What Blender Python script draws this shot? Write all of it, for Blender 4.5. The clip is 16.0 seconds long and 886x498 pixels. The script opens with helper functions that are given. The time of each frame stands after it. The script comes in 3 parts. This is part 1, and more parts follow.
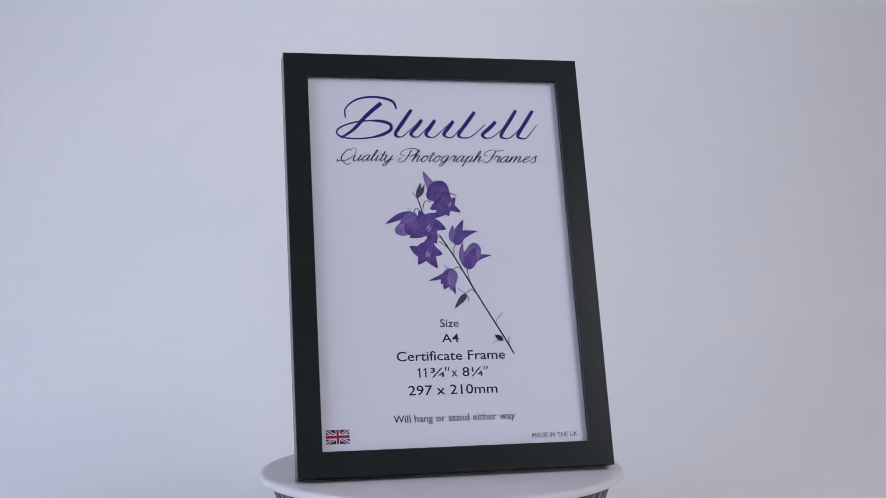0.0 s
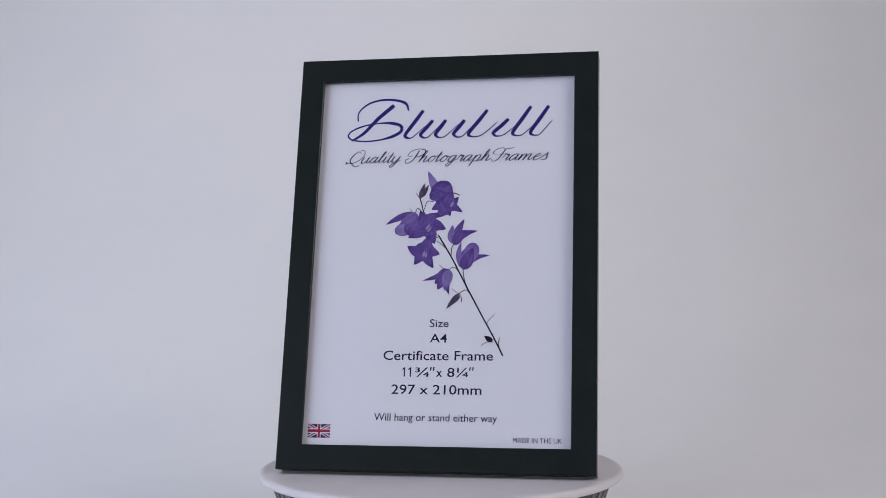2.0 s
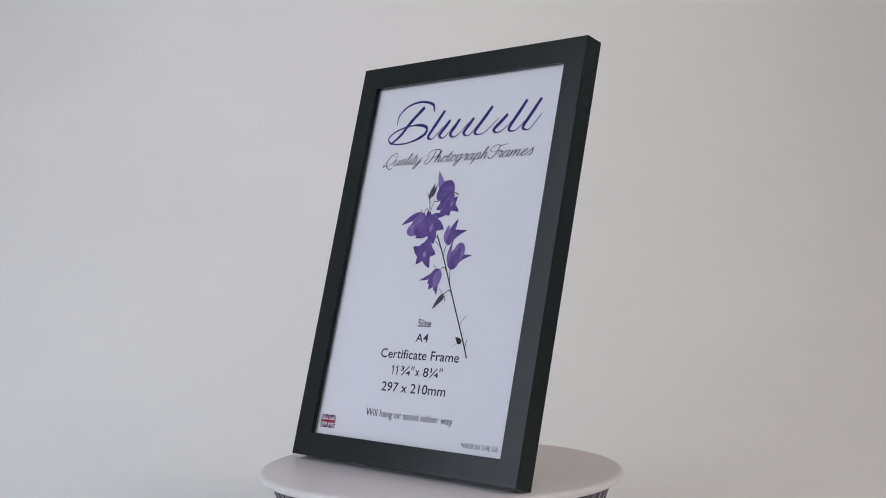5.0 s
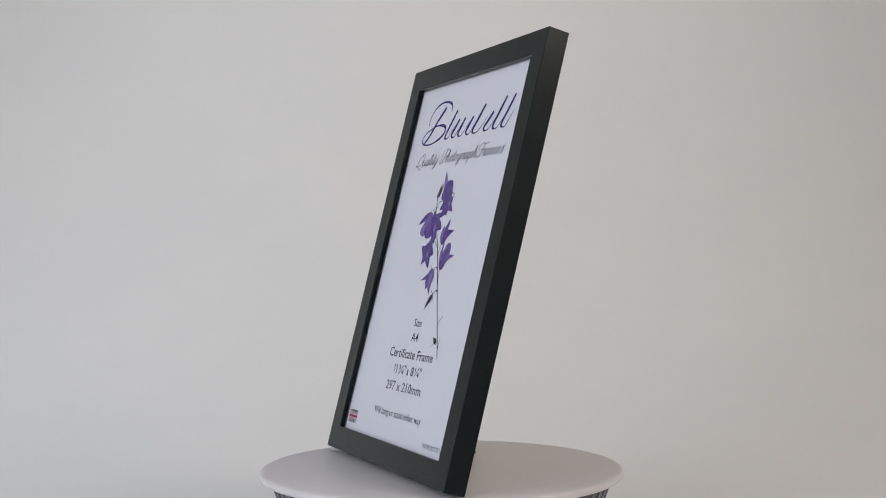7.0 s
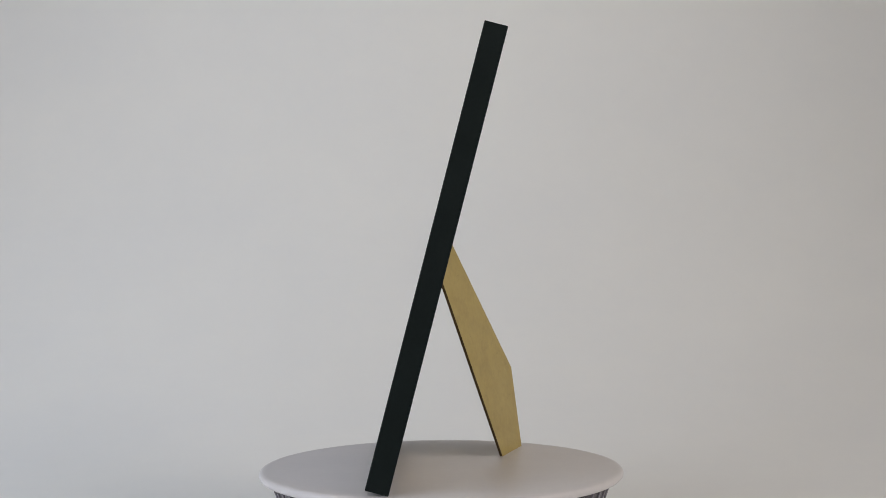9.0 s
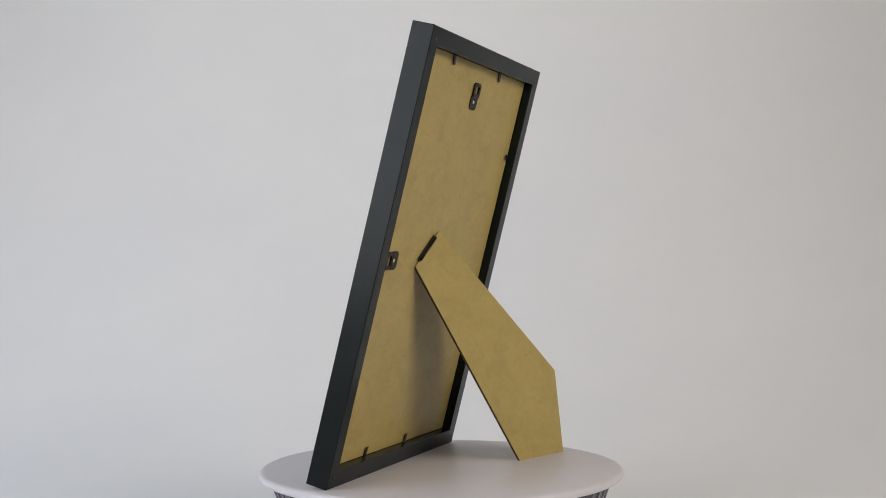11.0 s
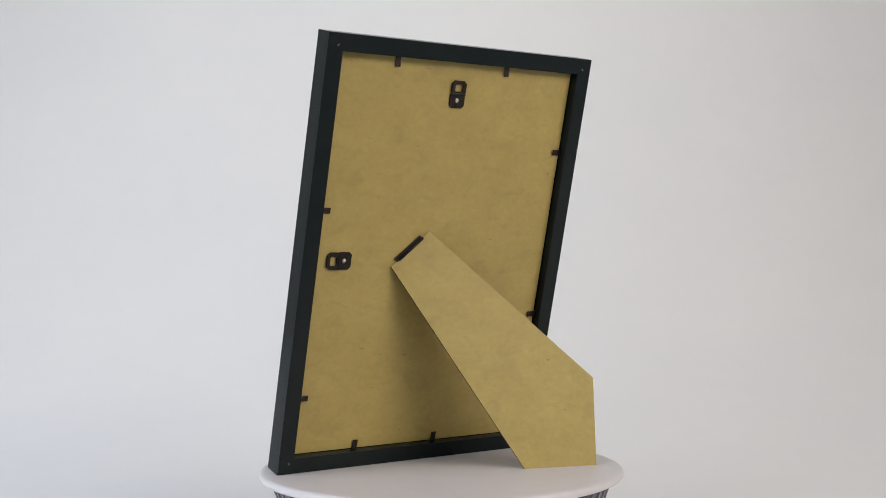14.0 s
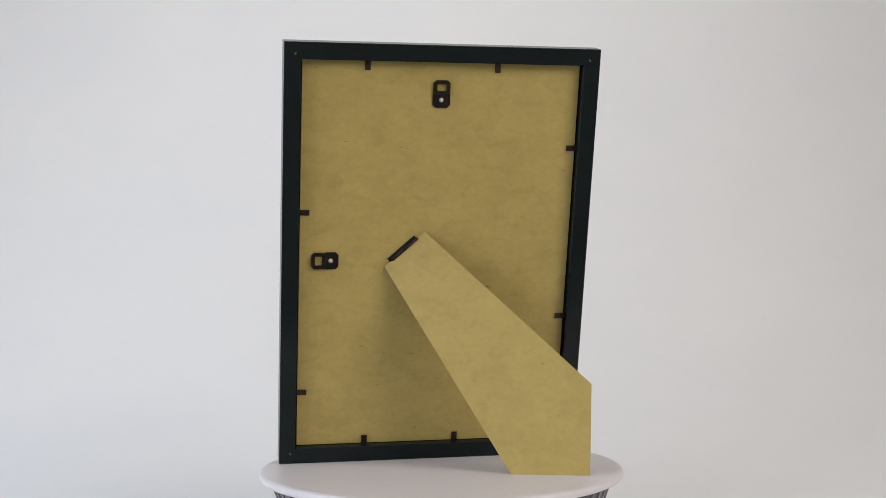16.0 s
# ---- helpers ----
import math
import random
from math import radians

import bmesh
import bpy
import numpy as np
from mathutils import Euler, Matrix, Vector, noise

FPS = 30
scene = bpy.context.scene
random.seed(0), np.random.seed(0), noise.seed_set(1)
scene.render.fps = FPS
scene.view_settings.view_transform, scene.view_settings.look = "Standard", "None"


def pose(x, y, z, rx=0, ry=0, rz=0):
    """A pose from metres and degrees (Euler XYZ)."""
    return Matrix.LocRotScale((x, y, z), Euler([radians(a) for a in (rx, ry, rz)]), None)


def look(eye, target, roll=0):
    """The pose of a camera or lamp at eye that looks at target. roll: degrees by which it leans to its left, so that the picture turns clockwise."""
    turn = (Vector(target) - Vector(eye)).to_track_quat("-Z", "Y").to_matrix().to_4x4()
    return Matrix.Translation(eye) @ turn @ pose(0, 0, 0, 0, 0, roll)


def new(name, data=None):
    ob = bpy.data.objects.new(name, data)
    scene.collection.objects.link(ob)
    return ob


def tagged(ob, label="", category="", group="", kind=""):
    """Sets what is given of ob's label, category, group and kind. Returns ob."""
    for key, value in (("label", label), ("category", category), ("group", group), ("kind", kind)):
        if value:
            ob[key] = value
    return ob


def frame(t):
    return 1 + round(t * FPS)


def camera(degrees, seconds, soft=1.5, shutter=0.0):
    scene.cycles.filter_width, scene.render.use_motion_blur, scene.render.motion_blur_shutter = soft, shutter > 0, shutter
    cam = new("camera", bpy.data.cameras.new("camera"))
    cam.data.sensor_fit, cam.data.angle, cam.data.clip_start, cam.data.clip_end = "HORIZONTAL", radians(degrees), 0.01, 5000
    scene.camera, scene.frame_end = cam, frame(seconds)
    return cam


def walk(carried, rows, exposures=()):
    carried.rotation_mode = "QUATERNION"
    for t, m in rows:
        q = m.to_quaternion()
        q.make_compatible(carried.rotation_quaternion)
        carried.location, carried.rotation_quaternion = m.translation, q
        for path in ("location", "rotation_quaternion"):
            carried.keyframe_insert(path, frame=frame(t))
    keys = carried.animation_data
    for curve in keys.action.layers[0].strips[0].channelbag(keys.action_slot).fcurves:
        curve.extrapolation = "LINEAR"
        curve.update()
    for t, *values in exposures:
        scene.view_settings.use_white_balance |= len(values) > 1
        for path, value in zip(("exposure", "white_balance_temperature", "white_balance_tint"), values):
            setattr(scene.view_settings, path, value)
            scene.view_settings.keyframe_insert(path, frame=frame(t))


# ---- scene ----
DISC_Z = 0.81            # height of the turntable's top
# the turntable's angle in degrees, time by time
TURN = [(0.0, 12.77), (0.5, 7.24), (1.0, 1.45), (1.5, -4.19), (2.0, -10.06), (2.5, -15.99), (3.0, -21.47), (3.5, -26.63), (4.0, -32.49),
        (6.5, -60.80), (7.0, -66.06), (7.5, -72.22), (8.0, -78.06), (8.5, -83.57), (9.0, -89.47), (11.5, -117.50), (12.0, -123.32),
        (12.5, -128.95), (13.0, -134.34), (13.5, -139.89), (14.0, -145.66), (14.5, -151.62), (15.0, -157.55), (15.5, -163.07), (16.0, -168.71)]


def camera_pose(x, y, z, pitch, pan, roll):
    a, b = radians(pitch), radians(pan)
    way = Vector((math.sin(b) * math.cos(a), math.cos(b) * math.cos(a), -math.sin(a)))
    eye = Vector((x, y, z))
    return look(eye, eye + way, roll)


# seconds, stops, kelvin, tint: the camera's own drift
EXPOSURES = [
    (0.0, 0.24, 5820, 19), (1.5, 0.22, 6030, 19), (3.5, 0.21, 6380, 16), (7.0, 0.21, 6760, 12), (9.0, 0.16, 6740, 11), (11.5, 0.37, 6660, 12),
    (13.0, 0.49, 6630, 11), (14.5, 0.58, 6600, 12), (16.0, 0.56, 6630, 12)]
EYE = camera_pose(0.0001, -0.9645, DISC_Z + 0.1620, -0.345, 0.152, -0.445)
cam = camera(39.18, 16.0, soft=0.8)
walk(cam, [(0, EYE), (16, EYE)], exposures=EXPOSURES)

# ---- light: daylight through the room's windows ----
world = bpy.data.worlds.new("world")
scene.world = world
world.use_nodes = True
wn = world.node_tree.nodes
sky = wn.new("ShaderNodeTexSky")
sky.sky_type, sky.sun_disc = "NISHITA", False
sky.sun_elevation, sky.sun_rotation = radians(38), radians(200)
world.node_tree.links.new(sky.outputs[0], wn["Background"].inputs[0])
wn["Background"].inputs[1].default_value = 0.1


def window_light(name, eye, target, width, height, watts, color):
    lamp = bpy.data.lights.new(name, "AREA")
    lamp.shape, lamp.size, lamp.size_y = "RECTANGLE", width, height
    lamp.energy, lamp.color = watts, color
    ob = new(name, lamp)
    ob.matrix_basis = look(eye, target)
    return ob


ROOM_X, ROOM_BACK, ROOM_FRONT, ROOM_TOP = 1.7, -2.3, 1.35, 2.7
window_light("window_light_west", (-ROOM_X - 0.05, -1.1, 1.6), (0, -1.1, 1.6), 2.0, 1.4, 28.5, (0.82, 0.90, 1.0))
window_light("window_light_east", (ROOM_X + 0.05, -1.32, 2.0), (0, -1.32, 2.0), 1.5, 0.9, 29.5, (1.0, 0.92, 0.82))


# ---- materials ----
def material(name, color, rough=0.5, metal=0.0, specular=0.5):
    m = bpy.data.materials.new(name)
    m.use_nodes = True
    b = m.node_tree.nodes["Principled BSDF"]
    b.inputs["Base Color"].default_value = (*color, 1)
    b.inputs["Roughness"].default_value = rough
    b.inputs["Metallic"].default_value = metal
    b.inputs["Specular IOR Level"].default_value = specular
    return m


def add(m, kind, **values):
    node = m.node_tree.nodes.new(kind)
    for key, value in values.items():
        node.inputs[key].default_value = value
    return node


def link(m, a, out, b, into):
    m.node_tree.links.new(a.outputs[out], b.inputs[into])


def varied(m, low, high, scale, fine_scale, amount=0.35, bump=0.0, bump_scale=800, stretch=(1, 1, 1)):
    """Colour between low and high by noise at two scales, and a fine relief."""
    b = m.node_tree.nodes["Principled BSDF"]
    co = add(m, "ShaderNodeTexCoord")
    mp = add(m, "ShaderNodeMapping", Scale=stretch)
    link(m, co, "Object", mp, "Vector")
    n1 = add(m, "ShaderNodeTexNoise", Scale=scale, Detail=4, Roughness=0.6)
    n2 = add(m, "ShaderNodeTexNoise", Scale=fine_scale, Detail=3, Roughness=0.7)
    link(m, mp, "Vector", n1, "Vector")
    link(m, mp, "Vector", n2, "Vector")
    mix = add(m, "ShaderNodeMix", Factor=amount)
    link(m, n1, "Fac", mix, 2)
    link(m, n2, "Fac", mix, 3)
    ramp = add(m, "ShaderNodeValToRGB")
    ramp.color_ramp.elements[0].position, ramp.color_ramp.elements[0].color = 0.3, (*low, 1)
    ramp.color_ramp.elements[1].position, ramp.color_ramp.elements[1].color = 0.7, (*high, 1)
    link(m, mix, 0, ramp, "Fac")
    link(m, ramp, "Color", b, "Base Color")
    if bump:
        n3 = add(m, "ShaderNodeTexNoise", Scale=bump_scale, Detail=2)
        link(m, mp, "Vector", n3, "Vector")
        bp = add(m, "ShaderNodeBump", Strength=bump, Distance=0.0005)
        link(m, n3, "Fac", bp, "Height")
        link(m, bp, "Normal", b, "Normal")
    return ramp


MAT_WALL = material("white wall paint", (0.8, 0.8, 0.8), 0.8)
varied(MAT_WALL, (0.77, 0.77, 0.77), (0.82, 0.82, 0.815), 1.2, 60, 0.25, 0.1, 300)
MAT_SWEEP = material("matt white backdrop", (0.8, 0.8, 0.8), 0.75)
varied(MAT_SWEEP, (0.77, 0.775, 0.785), (0.815, 0.812, 0.803), 3.0, 40, 0.2, 0.06, 250)
# unseen wall behind the camera; its grey sets rail reflections and soft fill
MAT_DARKWALL = material("unseen wall toned grey", (0.38, 0.38, 0.38), 0.8)
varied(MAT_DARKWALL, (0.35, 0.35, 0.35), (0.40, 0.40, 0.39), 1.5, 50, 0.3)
# unseen ceiling, greyed so that less bounce light reaches the disc
MAT_CEILING = material("unseen ceiling toned grey", (0.36, 0.36, 0.36), 0.85)
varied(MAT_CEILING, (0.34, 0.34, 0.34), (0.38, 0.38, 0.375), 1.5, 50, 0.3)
MAT_FLOOR = material("dark floor", (0.06, 0.055, 0.05), 0.6)
varied(MAT_FLOOR, (0.045, 0.04, 0.036), (0.08, 0.07, 0.06), 3, 60, 0.4)

MAT_RAIL = material("satin black lacquered wood", (0.006, 0.007, 0.007), 0.22, 0, 0.17)
varied(MAT_RAIL, (0.0064, 0.0097, 0.0099), (0.0100, 0.0144, 0.0144), 30, 400, 0.4, 0.03, 2500, (1, 1, 1))
MAT_DISC = material("white turntable plastic", (0.75, 0.74, 0.74), 0.42)
varied(MAT_DISC, (0.552, 0.526, 0.536), (0.605, 0.577, 0.588), 12, 150, 0.3, 0.05, 600)
MAT_BASE = material("dark grey ribbed plastic", (0.03, 0.03, 0.035), 0.35)
varied(MAT_BASE, (0.02, 0.018, 0.022), (0.16, 0.15, 0.17), 110, 420, 0.5, 0.3, 500)
MAT_RIB = material("grey moulded plastic", (0.2, 0.19, 0.21), 0.35)
varied(MAT_RIB, (0.10, 0.09, 0.11), (0.34, 0.32, 0.35), 140, 500, 0.5, 0.3, 500)
MAT_PAPER = material("white coated paper", (0.8, 0.8, 0.82), 0.5, 0, 0.15)
varied(MAT_PAPER, (0.605, 0.608, 0.665), (0.62, 0.623, 0.68), 25, 500, 0.3)
MAT_NAVY = material("navy ink", (0.02, 0.02, 0.06), 0.5, 0, 0.15)
varied(MAT_NAVY, (0.008, 0.008, 0.032), (0.016, 0.016, 0.05), 300, 900, 0.4)
MAT_VIOLET_INK = material("violet ink", (0.05, 0.025, 0.28), 0.5, 0, 0.15)
varied(MAT_VIOLET_INK, (0.013, 0.008, 0.095), (0.026, 0.015, 0.17), 90, 400, 0.3)
MAT_FLAG_BLUE = material("flag blue ink", (0.012, 0.014, 0.075), 0.5, 0, 0.15)
MAT_FLAG_RED = material("flag red ink", (0.26, 0.012, 0.04), 0.5, 0, 0.15)
MAT_FLAG_WHITE = material("flag white", (0.58, 0.585, 0.635), 0.5, 0, 0.15)
MAT_STEM = material("printed stem", (0.02, 0.02, 0.035), 0.5, 0, 0.15)
varied(MAT_STEM, (0.006, 0.006, 0.014), (0.016, 0.016, 0.026), 200, 700, 0.4)
MAT_BUD = material("printed bud", (0.1, 0.08, 0.16), 0.5, 0, 0.15)
varied(MAT_BUD, (0.02, 0.016, 0.035), (0.12, 0.095, 0.17), 260, 700, 0.3, stretch=(1.5, 0.7, 1))
MAT_PETALS = []
TONES = 12
for tone in range(TONES):
    k = tone / (TONES - 1)
    m = material("printed petal tone", (0.2, 0.14, 0.5), 0.5, 0, 0.15)
    lo = (0.040 + 0.26 * k ** 1.3, 0.015 + 0.215 * k ** 1.3, 0.118 + 0.32 * k)
    hi = (0.072 + 0.29 * k ** 1.3, 0.030 + 0.255 * k ** 1.3, 0.19 + 0.32 * k)
    varied(m, lo, hi, 160, 520, 0.4)
    MAT_PETALS.append(m)

MAT_BOARD = material("raw hardboard", (0.40, 0.31, 0.13), 0.46, 0, 0.42)
ramp = varied(MAT_BOARD, (0.327, 0.239, 0.070), (0.418, 0.317, 0.100), 34, 210, 0.42, 0.15, 900, (1, 1.12, 1))


def fleck_layer(m, under, out, scale, stretch, turn, low, high, color, amount):
    """Irregular flecks of another colour, where a stretched noise is high."""
    co = add(m, "ShaderNodeTexCoord")
    mp = add(m, "ShaderNodeMapping", Scale=stretch, Rotation=(0, 0, radians(turn)))
    link(m, co, "Object", mp, "Vector")
    n = add(m, "ShaderNodeTexNoise", Scale=scale, Detail=3, Roughness=0.6, Distortion=0.6)
    link(m, mp, "Vector", n, "Vector")
    cut = add(m, "ShaderNodeMapRange")
    cut.inputs["From Min"].default_value, cut.inputs["From Max"].default_value = low, high
    cut.inputs["To Max"].default_value = amount
    link(m, n, "Fac", cut, "Value")
    mix = add(m, "ShaderNodeMix")
    mix.data_type = "RGBA"
    mix.inputs[7].default_value = (*color, 1)
    link(m, cut, "Result", mix, 0)
    link(m, under, out, mix, 6)
    return mix


mottled = fleck_layer(MAT_BOARD, ramp, "Color", 75, (0.6, 1.1, 1), 20, 0.52, 0.74, (0.19, 0.135, 0.042), 0.27)
flecked = fleck_layer(MAT_BOARD, mottled, 2, 190, (0.45, 1.2, 1), -35, 0.70, 0.76, (0.10, 0.065, 0.025), 0.55)
link(MAT_BOARD, flecked, 2, MAT_BOARD.node_tree.nodes["Principled BSDF"], "Base Color")

# cut edge of the strut; its lower side's shade is put into the colour
MAT_EDGE = material("cut hardboard edge with shade in its colour", (0.10, 0.065, 0.03), 0.8)
varied(MAT_EDGE, (0.05, 0.032, 0.013), (0.10, 0.065, 0.03), 200, 900, 0.4)
MAT_METAL = material("blackened steel", (0.025, 0.018, 0.014), 0.42, 0.6)
varied(MAT_METAL, (0.010, 0.0075, 0.006), (0.026, 0.018, 0.013), 150, 700, 0.4)
MAT_TAB = material("bronzed steel tab", (0.05, 0.035, 0.028), 0.4, 0.7)
varied(MAT_TAB, (0.02, 0.013, 0.011), (0.06, 0.042, 0.034), 200, 700, 0.4)
MAT_STAPLE = material("dull dark staple", (0.09, 0.09, 0.085), 0.5, 0.5)
MAT_RIVET = material("bright steel rivet", (0.5, 0.5, 0.46), 0.5, 0.4)

MAT_GLASS = bpy.data.materials.new("clear glazing sheet")
MAT_GLASS.use_nodes = True
nt = MAT_GLASS.node_tree
nt.nodes.remove(nt.nodes["Principled BSDF"])
clear = nt.nodes.new("ShaderNodeBsdfTransparent")
clear.inputs[0].default_value = (0.985, 0.985, 0.985, 1)
gloss = nt.nodes.new("ShaderNodeBsdfGlossy")
gloss.inputs["Roughness"].default_value = 0.22
facing = nt.nodes.new("ShaderNodeLayerWeight")
facing.inputs["Blend"].default_value = 0.5
steep = nt.nodes.new("ShaderNodeMath")
steep.operation = "POWER"
steep.inputs[1].default_value = 5.0
nt.links.new(facing.outputs["Facing"], steep.inputs[0])
fres = nt.nodes.new("ShaderNodeMath")
fres.operation = "MULTIPLY_ADD"
fres.inputs[1].default_value, fres.inputs[2].default_value = 0.2, 0.003
nt.links.new(steep.outputs[0], fres.inputs[0])
gmix = nt.nodes.new("ShaderNodeMixShader")
nt.links.new(fres.outputs[0], gmix.inputs[0])
nt.links.new(clear.outputs[0], gmix.inputs[1])
nt.links.new(gloss.outputs[0], gmix.inputs[2])
nt.links.new(gmix.outputs[0], nt.nodes["Material Output"].inputs[0])


# ---- mesh helpers ----
def finish(name, bm, mat, smooth=False):
    bmesh.ops.recalc_face_normals(bm, faces=bm.faces)
    me = bpy.data.meshes.new(name)
    bm.to_mesh(me)
    bm.free()
    for m in (mat if isinstance(mat, (list, tuple)) else [mat]):
        me.materials.append(m)
    if smooth:
        for f in me.polygons:
            f.use_smooth = True
    return me


def part(name, bm, mat, parent, label="", smooth=False):
    ob = new(name, finish(name, bm, mat, smooth))
    ob.parent = parent
    if label:
        tagged(ob, label)
    return ob


def box(bm, x0, x1, y0, y1, z0, z1, bevel=0.0):
    made = bmesh.ops.create_cube(bm, size=1.0)
    for v in made["verts"]:
        v.co = Vector((x0 + (v.co.x + 0.5) * (x1 - x0), y0 + (v.co.y + 0.5) * (y1 - y0), z0 + (v.co.z + 0.5) * (z1 - z0)))
    if bevel:
        edges = list({e for v in made["verts"] for e in v.link_edges})
        bmesh.ops.bevel(bm, geom=edges, offset=bevel, segments=2, affect="EDGES", profile=0.5)


def structure(name, bm, mat, label, category):
    ob = new(name, finish(name, bm, mat))
    return tagged(ob, label, category, kind="structure")


def lathe(bm, profile, steps=96):
    """Turns a profile of (radius, height) round the z axis."""
    rings = []
    for r, z in profile:
        if r == 0:
            rings.append([bm.verts.new((0, 0, z))])
        else:
            rings.append([bm.verts.new((r * math.cos(2 * math.pi * i / steps), r * math.sin(2 * math.pi * i / steps), z)) for i in range(steps)])
    for a, b in zip(rings, rings[1:]):
        for i in range(steps):
            j = (i + 1) % steps
            quad = [a[i % len(a)], a[j % len(a)], b[j % len(b)], b[i % len(b)]]
            bm.faces.new(list(dict.fromkeys(quad)))


# ---- the room ----
def wall_with_windows(name, axis, at, lo, hi, openings, mat, outward):
    """A wall of 0.1 m thickness with openings; axis 'x': the wall stands at x = at and runs along y."""
    bm = bmesh.new()
    t0, t1 = sorted((at, at + 0.1 * outward))

    def piece(a, b, z0, z1):
        if axis == "x":
            box(bm, t0, t1, a, b, z0, z1)
        else:
            box(bm, a, b, t0, t1, z0, z1)
    edge = lo
    for a, b, wz0, wz1 in openings:
        piece(edge, a, 0, ROOM_TOP)
        piece(a, b, 0, wz0)
        piece(a, b, wz1, ROOM_TOP)
        edge = b
    piece(edge, hi, 0, ROOM_TOP)
    return structure(name, bm, mat, "plain painted room wall with a window opening" if openings else "plain grey room wall, unseen, added behind the camera", "wall")


def build_room():
    wall_with_windows("wall_west", "x", -ROOM_X, ROOM_BACK, ROOM_FRONT, [(-2.1, -0.1, 0.9, 2.3)], MAT_WALL, -1)
    wall_with_windows("wall_east", "x", ROOM_X, ROOM_BACK, ROOM_FRONT, [(-2.07, -0.57, 1.55, 2.45)], MAT_WALL, 1)
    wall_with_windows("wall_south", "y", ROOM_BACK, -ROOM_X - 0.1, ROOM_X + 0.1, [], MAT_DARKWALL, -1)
    bm = bmesh.new()
    box(bm, -ROOM_X - 0.1, ROOM_X + 0.1, ROOM_FRONT, ROOM_FRONT + 0.1, 0, ROOM_TOP)
    structure("wall_north", bm, MAT_WALL, "plain white painted wall behind the backdrop", "wall")
    bm = bmesh.new()
    box(bm, -ROOM_X - 0.1, ROOM_X + 0.1, ROOM_BACK - 0.1, ROOM_FRONT + 0.1, -0.1, -0.002)
    structure("floor", bm, MAT_FLOOR, "dark plain room floor", "floor")
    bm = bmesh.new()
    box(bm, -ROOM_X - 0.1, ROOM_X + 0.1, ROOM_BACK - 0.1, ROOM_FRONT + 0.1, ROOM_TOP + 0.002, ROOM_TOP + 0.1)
    structure("ceiling", bm, MAT_CEILING, "plain grey ceiling, unseen, added to limit bounce light", "ceiling")
    # plinth under the backdrop
    bm = bmesh.new()
    box(bm, -0.75, 0.75, -0.24, 0.3, 0, 0.745, 0.006)
    structure("plinth", bm, MAT_SWEEP, "plain white plinth under the turntable", "plinth")
    # seamless backdrop: a sheet that lies on the plinth and curves up
    bm = bmesh.new()
    line = [(-0.23, 0.746), (0.0, 0.746), (0.2, 0.746)]
    line += [(0.2 + 1.0 * math.sin(a), 1.746 - 1.0 * math.cos(a)) for a in (math.pi / 2 * i / 40 for i in range(1, 41))]
    line += [(1.2, 2.0), (1.2, 2.4)]
    back = [(y, z + 0.003) if z < 0.75 else (y - 0.003, z + 0.001) for y, z in line]
    rows = []
    for sheet in (line, back):
        rows.append([[bm.verts.new((x, y, z)) for y, z in sheet] for x in (-1.3, 1.3)])
    for a, b in rows:
        for i in range(len(line) - 1):
            bm.faces.new((a[i], a[i + 1], b[i + 1], b[i]))
    for side in (0, 1):
        f, k = rows[0][side], rows[1][side]
        for i in range(len(line) - 1):
            bm.faces.new((f[i], f[i + 1], k[i + 1], k[i]))
    for end in (0, -1):
        bm.faces.new((rows[0][0][end], rows[0][1][end], rows[1][1][end], rows[1][0][end]))
    ob = structure("backdrop", bm, MAT_SWEEP, "seamless matt white backdrop sheet", "backdrop")
    for f in ob.data.polygons:
        f.use_smooth = len(f.vertices) == 4 and abs(f.normal.x) < 0.5 and f.area > 0.03


# ---- the turntable ----
def build_turntable():
    table = tagged(new("turntable"), "round white rotating display turntable on a dark base", "turntable")
    table.location = (0, 0, 0.75)
    h = DISC_Z - 0.75
    bm = bmesh.new()
    lathe(bm, [(0, h), (0.1335, h), (0.1352, h), (0.1365, h - 0.0001), (0.1382, h - 0.0004), (0.1392, h - 0.0014), (0.1396, h - 0.003), (0.1392, h - 0.0048),
               (0.138, h - 0.006), (0.133, h - 0.0066), (0, h - 0.0066)])
    disc = part("disc", bm, MAT_DISC, table, "smooth white disc with a rounded rim", True)
    bm = bmesh.new()
    lathe(bm, [(0, h - 0.0072), (0.129, h - 0.0072), (0.1292, h - 0.009), (0.122, h - 0.03), (0.117, 0.004), (0.115, 0), (0, 0)])
    base = part("base", bm, MAT_BASE, table, "dark grey tapered plastic base", True)
    n = 60
    for i in range(n):
        a = 2 * math.pi * (i + 0.5) / n
        bm = bmesh.new()
        box(bm, -0.0011, 0.0011, -0.0007, 0.0007, -0.011, 0.011, 0.0004)
        rib = part("rib", bm, MAT_RIB, base)
        rib.matrix_basis = Matrix.Rotation(a, 4, "Z") @ Matrix.Translation((0.1262, 0, h - 0.0195)) @ Matrix.Rotation(radians(18.5), 4, "Y") @ Matrix.Rotation(radians(90), 4, "Z")
    return table, disc


# ---- the picture frame ----
WIDE, HIGH, THICK = 0.2373, 0.3286, 0.0166
LIP, REBATE = 0.0186, 0.0126
FACE_PAPER, FACE_BOARD = -0.0052, -0.0099
LEAN = radians(14.757)
CORNER = Vector((-0.11598, -0.03703, 0.0))
# from the frame's own axes (across, up, out of the front) to the turntable's
STAND = Matrix((
    (1, 0, 0, CORNER.x),
    (0, math.sin(LEAN), -math.cos(LEAN), CORNER.y - THICK * math.cos(LEAN)),
    (0, math.cos(LEAN), math.sin(LEAN), THICK * math.sin(LEAN)),
    (0, 0, 0, 1)))


